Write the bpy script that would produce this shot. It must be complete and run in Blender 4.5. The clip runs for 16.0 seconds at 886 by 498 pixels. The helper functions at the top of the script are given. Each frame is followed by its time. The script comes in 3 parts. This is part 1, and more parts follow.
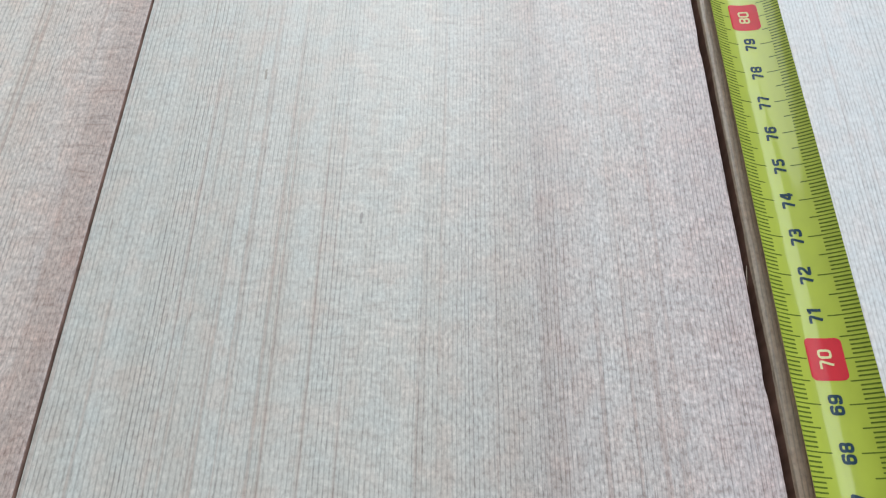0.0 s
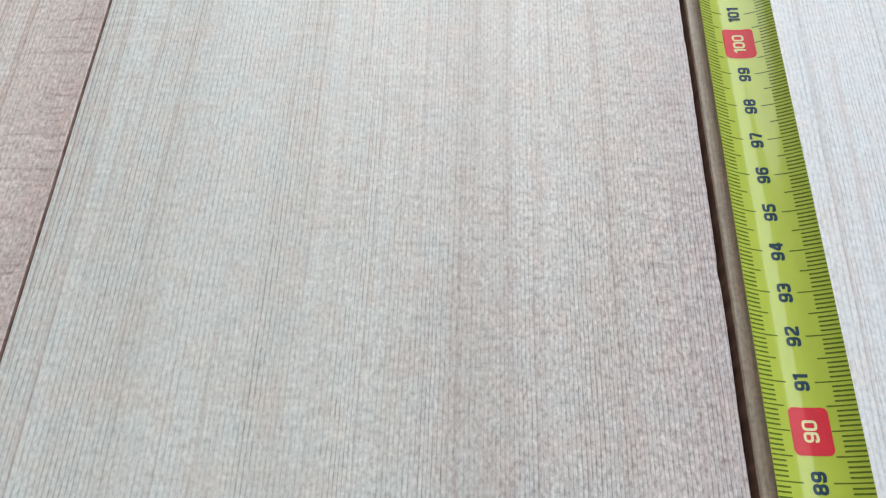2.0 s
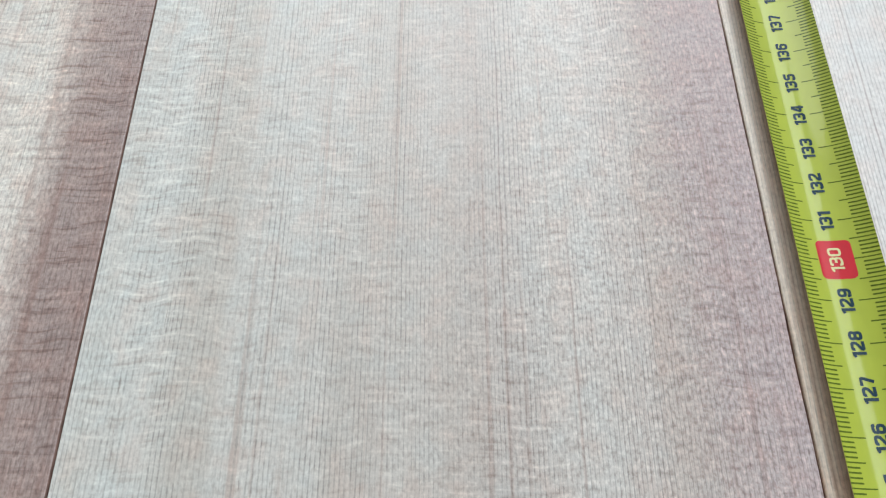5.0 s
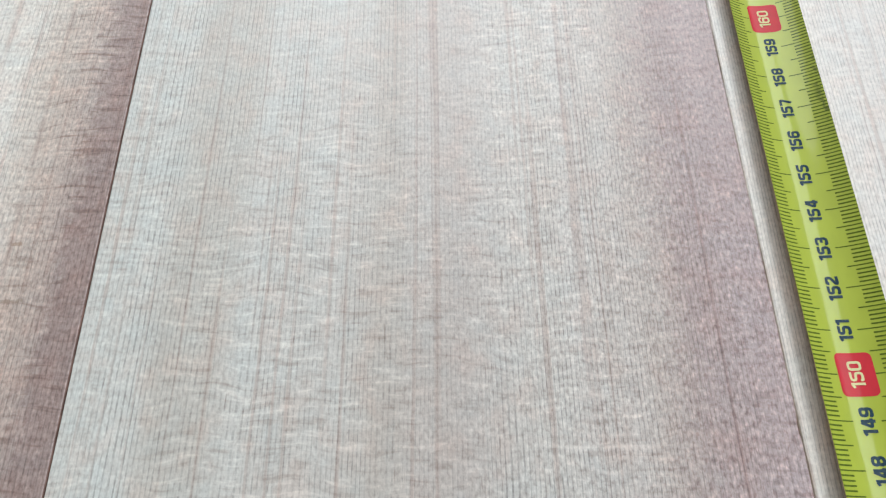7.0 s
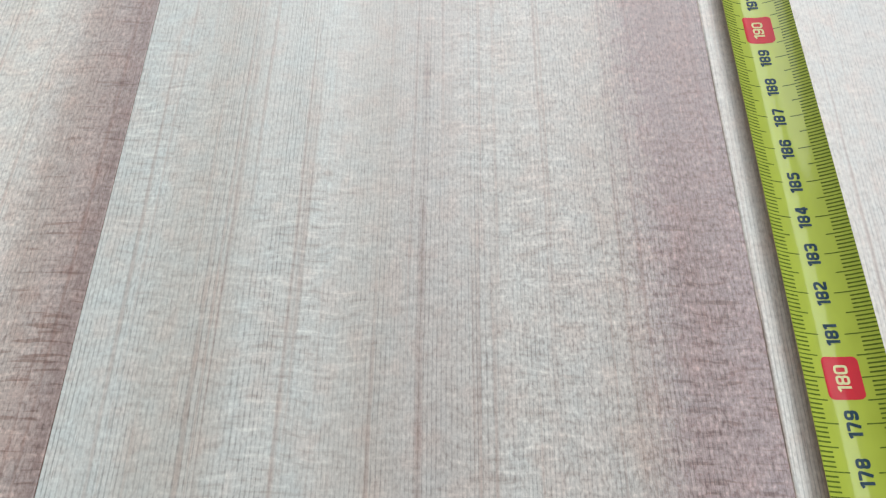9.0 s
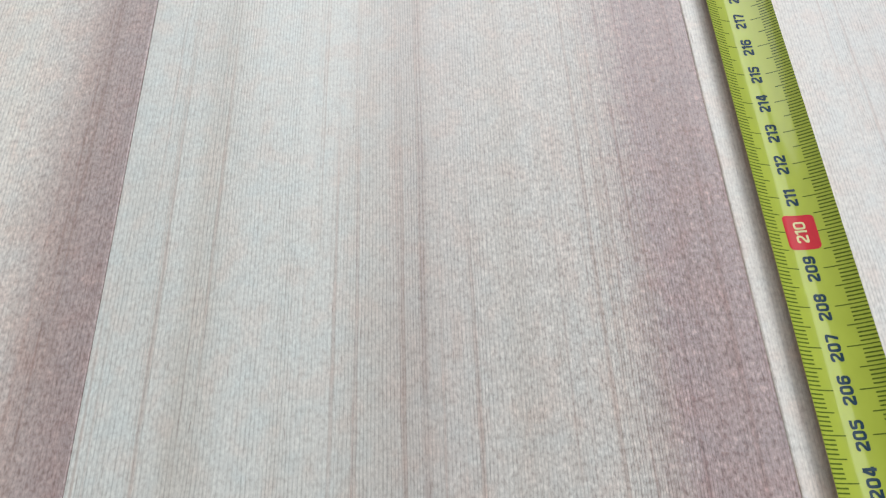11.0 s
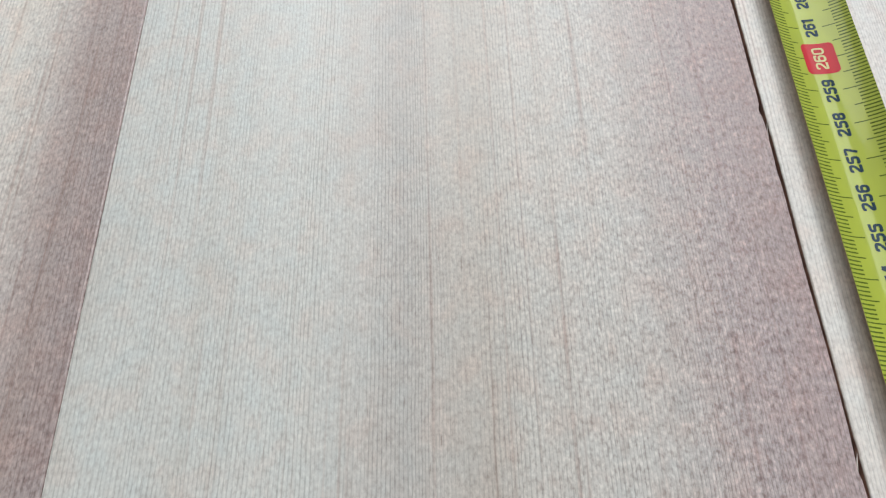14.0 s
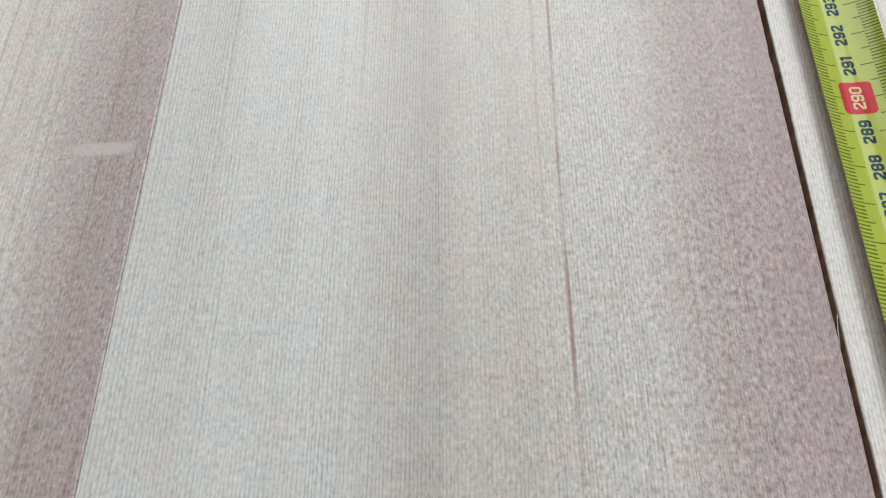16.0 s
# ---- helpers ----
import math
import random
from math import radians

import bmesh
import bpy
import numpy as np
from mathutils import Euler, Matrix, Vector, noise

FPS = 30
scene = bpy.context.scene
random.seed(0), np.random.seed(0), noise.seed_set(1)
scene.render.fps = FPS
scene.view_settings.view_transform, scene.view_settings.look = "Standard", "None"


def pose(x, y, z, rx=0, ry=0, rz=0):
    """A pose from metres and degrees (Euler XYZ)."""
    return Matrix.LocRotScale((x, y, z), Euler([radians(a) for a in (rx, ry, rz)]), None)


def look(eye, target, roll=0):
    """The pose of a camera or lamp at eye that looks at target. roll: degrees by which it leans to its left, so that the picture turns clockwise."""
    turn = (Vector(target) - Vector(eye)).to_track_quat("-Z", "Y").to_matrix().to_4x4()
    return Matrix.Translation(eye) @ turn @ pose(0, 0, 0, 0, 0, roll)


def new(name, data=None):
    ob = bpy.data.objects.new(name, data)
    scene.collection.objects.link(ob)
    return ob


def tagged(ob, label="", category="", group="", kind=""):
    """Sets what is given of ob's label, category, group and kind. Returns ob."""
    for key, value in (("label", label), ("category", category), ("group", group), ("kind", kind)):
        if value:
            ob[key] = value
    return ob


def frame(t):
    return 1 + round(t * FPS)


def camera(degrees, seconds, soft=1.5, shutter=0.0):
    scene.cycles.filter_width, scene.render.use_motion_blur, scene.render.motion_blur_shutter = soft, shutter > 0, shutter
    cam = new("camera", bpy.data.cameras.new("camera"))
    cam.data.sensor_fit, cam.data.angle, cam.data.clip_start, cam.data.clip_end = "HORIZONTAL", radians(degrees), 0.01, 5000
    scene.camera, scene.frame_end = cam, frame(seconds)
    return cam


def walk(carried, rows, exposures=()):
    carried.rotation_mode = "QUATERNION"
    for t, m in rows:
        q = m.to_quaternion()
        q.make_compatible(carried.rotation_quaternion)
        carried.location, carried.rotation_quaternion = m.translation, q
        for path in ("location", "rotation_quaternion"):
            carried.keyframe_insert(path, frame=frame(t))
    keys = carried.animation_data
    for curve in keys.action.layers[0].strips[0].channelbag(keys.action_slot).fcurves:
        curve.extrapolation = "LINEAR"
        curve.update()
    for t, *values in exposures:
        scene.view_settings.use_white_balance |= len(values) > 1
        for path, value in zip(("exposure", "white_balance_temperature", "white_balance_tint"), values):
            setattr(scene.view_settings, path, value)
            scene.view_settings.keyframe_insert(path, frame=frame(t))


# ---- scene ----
SEAM_W0, SEAM_W1 = 0.1606, 0.0022          # right edge of the middle board: width and drift per metre

cam = camera(64, 16.0, soft=1.2)
ROWS = [
    (0.0, pose(0.0962, 0.6495, 0.1512, 27.33, 2.49, 0.93)),
    (0.5, pose(0.0941, 0.7079, 0.1521, 26.75, 2.72, 0.79)),
    (1.0, pose(0.0976, 0.7658, 0.1471, 25.93, 2.53, 0.75)),
    (1.5, pose(0.1019, 0.8210, 0.1460, 25.88, 2.30, 1.32)),
    (2.0, pose(0.1052, 0.8696, 0.1477, 25.49, 2.37, 1.86)),
    (2.5, pose(0.1051, 0.9220, 0.1460, 25.09, 2.70, 2.40)),
    (3.0, pose(0.1044, 0.9726, 0.1482, 25.00, 3.50, 2.80)),
    (3.2, pose(0.1049, 0.9925, 0.1484, 25.20, 3.85, 2.38)),
    (5.3, pose(0.0888, 1.2598, 0.1542, 24.95, 2.91, -0.41)),
    (5.5, pose(0.0873, 1.2736, 0.1555, 24.70, 2.95, -0.57)),
    (6.0, pose(0.0816, 1.3371, 0.1585, 24.72, 2.84, -0.20)),
    (6.5, pose(0.0849, 1.3968, 0.1569, 24.94, 3.08, -0.29)),
    (7.0, pose(0.0923, 1.4601, 0.1542, 25.28, 2.84, -0.60)),
    (7.5, pose(0.0940, 1.5315, 0.1506, 26.16, 2.85, -0.48)),
    (8.0, pose(0.0954, 1.6018, 0.1524, 26.35, 2.66, 0.23)),
    (8.2, pose(0.0962, 1.6323, 0.1536, 26.24, 2.90, 0.64)),
    (10.3, pose(0.0975, 1.9349, 0.1581, 26.85, 3.67, -1.59)),
    (10.5, pose(0.0985, 1.9582, 0.1592, 26.84, 3.84, -2.06)),
    (11.0, pose(0.0936, 2.0209, 0.1618, 26.33, 3.24, -2.10)),
    (11.5, pose(0.0859, 2.1009, 0.1571, 25.49, 3.02, -0.97)),
    (12.0, pose(0.0887, 2.1749, 0.1548, 25.27, 3.03, -0.55)),
    (12.5, pose(0.0914, 2.2548, 0.1526, 24.42, 3.75, -0.28)),
    (13.0, pose(0.0941, 2.3339, 0.1530, 24.96, 4.03, -0.66)),
    (13.5, pose(0.0973, 2.4008, 0.1514, 26.21, 5.23, -1.66)),
    (14.0, pose(0.0953, 2.4816, 0.1451, 26.32, 5.09, -1.45)),
    (14.5, pose(0.0967, 2.5674, 0.1523, 26.08, 4.04, -1.17)),
    (15.0, pose(0.0884, 2.6351, 0.1460, 26.03, 3.50, -0.63)),
    (15.5, pose(0.0919, 2.7219, 0.1452, 25.99, 4.21, 0.44)),
    (16.0, pose(0.0914, 2.7907, 0.1514, 25.28, 4.84, 0.32)),
]

walk(cam, ROWS, ((0.0, -0.61, 6020, 7.5), (2.4, -0.52, 6080, 8.5), (3.2, -0.65, 6090, 8.5), (5.3, -0.54, 6130, 8.5), (7.4, -0.56, 6140, 9), (8.2, -0.63, 6150, 8.5), (10.3, -0.68, 6200, 10), (12.5, -0.68, 6250, 10.5), (16.0, -0.75, 6300, 10.5)))

# ---- light: a soft bright sky, the sun veiled, ahead and to the right, and a roof light ----
SUN_DIR = Vector((0.0, 0.76, 0.62)).normalized()
world = bpy.data.worlds.new("world")
scene.world = world
world.use_nodes = True
wn = world.node_tree
sky = wn.nodes.new("ShaderNodeTexSky")
sky.sky_type, sky.sun_disc = "NISHITA", False
sky.sun_elevation = math.asin(SUN_DIR.z)
sky.sun_rotation = math.atan2(SUN_DIR.x, SUN_DIR.y)
sky.air_density, sky.dust_density = 1.0, 4.0
wn.nodes["Background"].inputs[1].default_value = 0.056
haze = wn.nodes.new("ShaderNodeHueSaturation")      # cloud takes most of the blue out
haze.inputs["Saturation"].default_value = 0.08
wn.links.new(sky.outputs[0], haze.inputs["Color"])
wn.links.new(haze.outputs[0], wn.nodes["Background"].inputs[0])

sun_data = bpy.data.lights.new("sun", "SUN")
sun_data.energy, sun_data.angle, sun_data.color = 2.0, radians(44), (1.0, 0.985, 0.965)
sun = new("sun", sun_data)
sun.matrix_world = look(SUN_DIR * 5, (0, 0, 0))

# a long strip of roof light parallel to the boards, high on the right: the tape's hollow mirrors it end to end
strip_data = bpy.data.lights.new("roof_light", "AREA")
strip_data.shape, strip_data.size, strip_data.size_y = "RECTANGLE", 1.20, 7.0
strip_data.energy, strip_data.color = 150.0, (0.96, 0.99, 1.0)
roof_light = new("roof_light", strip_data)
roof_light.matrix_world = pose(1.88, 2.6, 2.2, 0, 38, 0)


# ---- materials ----
class Graph:
    """A short hand for node materials."""

    def __init__(self, name):
        self.mat = bpy.data.materials.new(name)
        self.mat.use_nodes = True
        self.tree = self.mat.node_tree
        self.bsdf = self.tree.nodes["Principled BSDF"]
        co = self.tree.nodes.new("ShaderNodeTexCoord")
        sep = self.tree.nodes.new("ShaderNodeSeparateXYZ")
        self.tree.links.new(co.outputs["Object"], sep.inputs[0])
        self.x, self.y, self.z = sep.outputs

    def put(self, socket, value):
        if isinstance(value, bpy.types.NodeSocket):
            self.tree.links.new(value, socket)
        else:
            socket.default_value = value

    def m(self, op, a, b=0.0, c=0.0):
        n = self.tree.nodes.new("ShaderNodeMath")
        n.operation = op
        for s, v in zip(n.inputs, (a, b, c)):
            self.put(s, v)
        return n.outputs[0]

    def add(self, a, b):
        return self.m("ADD", a, b)

    def mul(self, a, b):
        return self.m("MULTIPLY", a, b)

    def vec(self, x, y, z=0.0):
        n = self.tree.nodes.new("ShaderNodeCombineXYZ")
        for s, v in zip(n.inputs, (x, y, z)):
            self.put(s, v)
        return n.outputs[0]

    def noise(self, x, y, seed=0.0, detail=2.0, rough=0.5):
        n = self.tree.nodes.new("ShaderNodeTexNoise")
        self.put(n.inputs["Vector"], self.vec(x, y, seed))
        n.inputs["Scale"].default_value = 1.0
        n.inputs["Detail"].default_value = detail
        n.inputs["Roughness"].default_value = rough
        return n.outputs["Fac"]

    def span(self, v, a, b, c=0.0, d=1.0, smooth=True):
        n = self.tree.nodes.new("ShaderNodeMapRange")
        n.interpolation_type = "SMOOTHSTEP" if smooth else "LINEAR"
        for s, q in zip(n.inputs, (v, a, b, c, d)):
            self.put(s, q)
        return n.outputs[0]

    def ramp(self, v, stops):
        n = self.tree.nodes.new("ShaderNodeValToRGB")
        e = n.color_ramp.elements
        while len(e) < len(stops):
            e.new(0.5)
        for el, (p, c) in zip(e, stops):
            el.position, el.color = p, (*c, 1)
        self.put(n.inputs[0], v)
        return n.outputs[0]

    def mix(self, f, a, b, mode="MIX"):
        n = self.tree.nodes.new("ShaderNodeMix")
        n.data_type, n.blend_type = "RGBA", mode
        n.clamp_result = False
        self.put(n.inputs[0], f)
        for s, v in ((n.inputs[6], a), (n.inputs[7], b)):
            self.put(s, (*v, 1) if isinstance(v, tuple) else v)
        return n.outputs[2]

    def bump(self, h, strength, distance):
        n = self.tree.nodes.new("ShaderNodeBump")
        n.inputs["Strength"].default_value, n.inputs["Distance"].default_value = strength, distance
        self.put(n.inputs["Height"], h)
        self.put(self.bsdf.inputs["Normal"], n.outputs[0])


def wood(name, seed, left, width, tones, rings, cross_amount, slant=0.0, streaks=(), marks=(), line_depth=0.60, stain=1.0, heart_at=(0.35, 0.85), cross_floor=0.0, cross_run=115.0, heart_red=0.95, plugs=()):
    """Planed softwood. tones: rows of (y, stops across the width). rings: ring lines per metre at both edges.
    streaks: (x, half width, y from, y to, strength) dark resin lines. marks: (x, y, rx, ry, colour, strength)."""
    g = Graph(name)
    x0 = g.add(g.x, g.mul(g.y, slant))
    sway = g.mul(g.add(g.noise(g.mul(x0, 5.0), g.mul(g.y, 1.1), seed, 1.0), -0.5), 0.012)
    tremble = g.mul(g.add(g.noise(g.mul(x0, 60.0), g.mul(g.y, 9.0), seed + 3, 1.0), -0.5), 0.0012)
    shiver = g.mul(g.add(g.noise(g.mul(x0, 200.0), g.mul(g.y, 75.0), seed + 4, 1.0), -0.5), 0.00045)
    u = g.add(g.add(g.add(x0, sway), tremble), shiver)
    ragged = g.add(g.mul(g.add(g.noise(g.mul(x0, 75.0), g.mul(g.y, 22.0), seed + 2, 2.0), -0.5), 0.04),
                   g.mul(g.add(g.noise(g.mul(x0, 600.0), g.mul(g.y, 300.0), seed + 1, 2.0), -0.5), 0.07))
    f = g.add(g.mul(g.add(g.add(g.x, g.mul(sway, 0.3)), -left), 1.0 / width), ragged)
    # colour across the board: heartwood, sapwood, and shade tinted into the spruce margin
    col = None
    for i, (yy, stops) in enumerate(tones):
        r = g.ramp(f, stops)
        col = r if col is None else g.mix(g.span(g.add(g.y, g.mul(g.add(f, -0.5), 0.25)), tones[i - 1][0], yy), col, r)
    broad = g.noise(g.mul(u, 55.0), g.mul(g.y, 0.9), seed + 5, 3.0)
    col = g.mix(g.span(broad, 0.42, 0.70, 0.0, 0.42 * stain), col, (0.78, 0.70, 0.64), "MULTIPLY")
    blotch = g.noise(g.mul(x0, 70.0), g.mul(g.y, 30.0), seed + 6, 2.0)
    col = g.mix(g.span(blotch, 0.45, 0.75, 0.0, 0.22 * stain), col, (0.85, 0.77, 0.73), "MULTIPLY")
    # where the saw and planer left marks across
    where = g.span(g.noise(g.mul(x0, 22.0), g.mul(g.y, 7.0), seed + 13, 2.0), 0.38, 0.66)
    where = g.span(where, 0.0, 1.0, cross_floor, 1.0, False)
    before = g.span(g.y, 2.02, 1.82)
    rough = g.add(g.mul(before, 0.40), g.mul(g.mul(g.span(g.y, 1.10, 1.30), before), 0.50))
    where = g.mul(where, g.add(rough, 0.10))
    waver = g.mul(g.add(g.noise(g.mul(x0, 55.0), g.mul(g.y, 38.0), seed + 24, 1.0), -0.5), 0.006)
    tilt = g.add(g.add(g.y, g.mul(x0, 0.03)), waver)
    cross = g.noise(g.mul(x0, cross_run), g.mul(tilt, 640.0), seed + 14, 2.0, 0.6)
    # year rings
    a, b = rings
    t = g.add(u, -left)
    drift = g.mul(g.noise(g.mul(t, 45.0), g.mul(g.y, 0.25), seed + 8, 1.0), 5.0)
    drift = g.add(drift, g.mul(g.noise(g.mul(t, 260.0), g.mul(g.y, 0.4), seed + 18, 0.0), 0.9))
    phase = g.add(g.add(g.mul(t, a), g.mul(g.mul(t, t), (b - a) / (2 * width))), drift)
    s = g.m("SINE", g.mul(phase, 6.28318))
    fine = g.m("SINE", g.mul(phase, 6.28318 * 1.25))
    clear = g.span(g.y, 1.75, 2.15)
    lines = g.add(g.mul(g.span(s, 0.22, 0.96), g.m("SUBTRACT", 1.0, clear)), g.mul(g.span(fine, 0.0, 0.98), clear))
    weight = g.span(g.noise(g.mul(u, 180.0), g.mul(g.y, 6.0), seed + 9, 2.0), 0.28, 0.62, 0.58, 1.0)
    broken = g.span(g.noise(g.mul(u, 1100.0), g.mul(g.y, 210.0), seed + 10, 2.0), 0.34, 0.60, 0.36, 1.0)
    bunch = g.span(g.noise(g.mul(u, 75.0), g.mul(g.y, 1.6), seed + 22, 2.0), 0.30, 0.68, 0.55, 1.15)
    broken = g.m("MAXIMUM", broken, g.mul(clear, 0.45))
    lw = g.mul(g.mul(g.mul(lines, weight), broken), g.mul(bunch, g.m("MULTIPLY_ADD", clear, -0.32, 1.0)))
    lw = g.mul(lw, g.m("SUBTRACT", 1.0, g.mul(where, g.span(cross, 0.42, 0.62, 0.10, 0.75))))
    col = g.mix(g.mul(g.mul(lw, line_depth), g.span(f, 0.50, 0.95, 1.0, 1.1)), col, (0.34, 0.335, 0.33), "MULTIPLY")
    # thin resin streaks and pores
    thin = g.span(g.noise(g.mul(u, 520.0), g.mul(g.y, 3.5), seed + 11, 2.0), 0.57, 0.72, 0.0, 0.45)
    col = g.mix(thin, col, (0.66, 0.50, 0.45), "MULTIPLY")
    pore = g.span(g.noise(g.mul(u, 1700.0), g.mul(g.y, 130.0), seed + 12, 1.0), 0.70, 0.80, 0.0, 0.6)
    col = g.mix(pore, col, (0.50, 0.42, 0.38), "MULTIPLY")
    # the marks across, fuzzy fibres
    col = g.mix(g.mul(g.mul(g.span(cross, 0.52, 0.72), where), cross_amount), col, (1.26, 1.26, 1.25), "MULTIPLY")
    col = g.mix(g.mul(g.mul(g.mul(g.span(cross, 0.47, 0.28), where), g.span(f, 0.82, 0.93, 0.75, 1.8)), cross_amount), col, (0.68, 0.60, 0.57), "MULTIPLY")
    fuzz = g.noise(g.mul(x0, 1250.0), g.mul(g.y, 720.0), seed + 15, 2.0, 0.6)
    mottle = g.noise(g.mul(x0, 330.0), g.mul(g.y, 210.0), seed + 16, 2.0, 0.6)
    heart = g.span(f, *heart_at, 0.5, 1.0)
    col = g.mix(g.mul(g.span(fuzz, 0.50, 0.68), heart), col, (1.25, 1.245, 1.235), "MULTIPLY")
    col = g.mix(g.mul(g.span(fuzz, 0.50, 0.32), heart), col, (0.71, 0.67, 0.655), "MULTIPLY")
    col = g.mix(g.mul(g.span(mottle, 0.50, 0.70), heart), col, (1.08, 1.075, 1.07), "MULTIPLY")
    col = g.mix(g.mul(g.span(mottle, 0.50, 0.30), heart), col, (0.91, 0.88, 0.87), "MULTIPLY")
    red = g.mul(g.span(f, 0.74, 0.90, 0.0, heart_red), g.span(g.y, 1.05, 1.40, 0.5, 1.0))
    fleck = g.noise(g.mul(x0, 950.0), g.mul(g.y, 560.0), seed + 20, 2.0, 0.6)
    col = g.mix(g.mul(g.span(fleck, 0.52, 0.70), red), col, (1.36, 1.32, 1.31), "MULTIPLY")
    col = g.mix(g.mul(g.span(fleck, 0.48, 0.30), red), col, (0.66, 0.55, 0.53), "MULTIPLY")
    for sx, half, ya, yb, power in streaks:
        d = g.m("ABSOLUTE", g.add(g.add(g.x, g.mul(tremble, 1.4)), g.add(g.mul(g.add(sway, 0.0), 0.25), -sx)))
        run = g.mul(g.span(g.y, ya, ya + 0.03), g.span(g.y, yb, yb - 0.03))
        patchy = g.span(g.noise(g.mul(g.y, 55.0), sx * 90, seed + 17, 2.0), 0.30, 0.62, 0.25, 1.0)
        col = g.mix(g.mul(g.mul(g.mul(g.span(d, half, half * 0.1), run), patchy), power), col, (0.52, 0.33, 0.29), "MULTIPLY")
    for px, py, radius, joint in plugs:
        # the thin joint round a wooden plug
        dx, dy = g.add(g.x, -px), g.add(g.y, -py)
        d = g.m("ABSOLUTE", g.add(g.m("SQRT", g.add(g.mul(dx, dx), g.mul(dy, dy))), -radius))
        col = g.mix(g.mul(g.span(d, joint, joint * 0.3), g.span(mottle, 0.3, 0.5, 0.45, 0.9)), col, (0.13, 0.115, 0.105))
    for mx, my, rx, ry, tint, power in marks:
        dx = g.mul(g.add(g.x, -mx), 1.0 / rx)
        dy = g.mul(g.add(g.y, -my), 1.0 / ry)
        rr = g.add(g.add(g.m("POWER", g.m("ABSOLUTE", dx), 3.0), g.m("POWER", g.m("ABSOLUTE", dy), 3.0)), g.mul(g.add(fuzz, -0.5), 3.4))
        col = g.mix(g.mul(g.span(rr, 1.1, 0.35), power), col, tint)
    hue = g.noise(g.mul(x0, 140.0), g.mul(g.y, 110.0), seed + 19, 2.0)
    col = g.mix(g.span(hue, 0.50, 0.68), col, (1.028, 0.978, 0.962), "MULTIPLY")
    col = g.mix(g.span(hue, 0.50, 0.32), col, (0.97, 1.0, 1.015), "MULTIPLY")
    g.put(g.bsdf.inputs["Base Color"], col)
    g.put(g.bsdf.inputs["Roughness"], g.span(fuzz, 0.3, 0.7, 0.37, 0.50))
    g.bsdf.inputs["Specular IOR Level"].default_value = 1.0
    h = g.add(g.add(g.mul(lw, -0.7), g.mul(g.mul(cross, where), 0.5)), g.mul(fuzz, 0.9))
    g.bump(h, 0.35, 0.00012)
    return g.mat


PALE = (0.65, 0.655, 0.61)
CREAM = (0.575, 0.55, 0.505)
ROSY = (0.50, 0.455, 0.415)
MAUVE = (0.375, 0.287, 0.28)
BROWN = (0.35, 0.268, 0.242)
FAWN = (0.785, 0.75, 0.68)

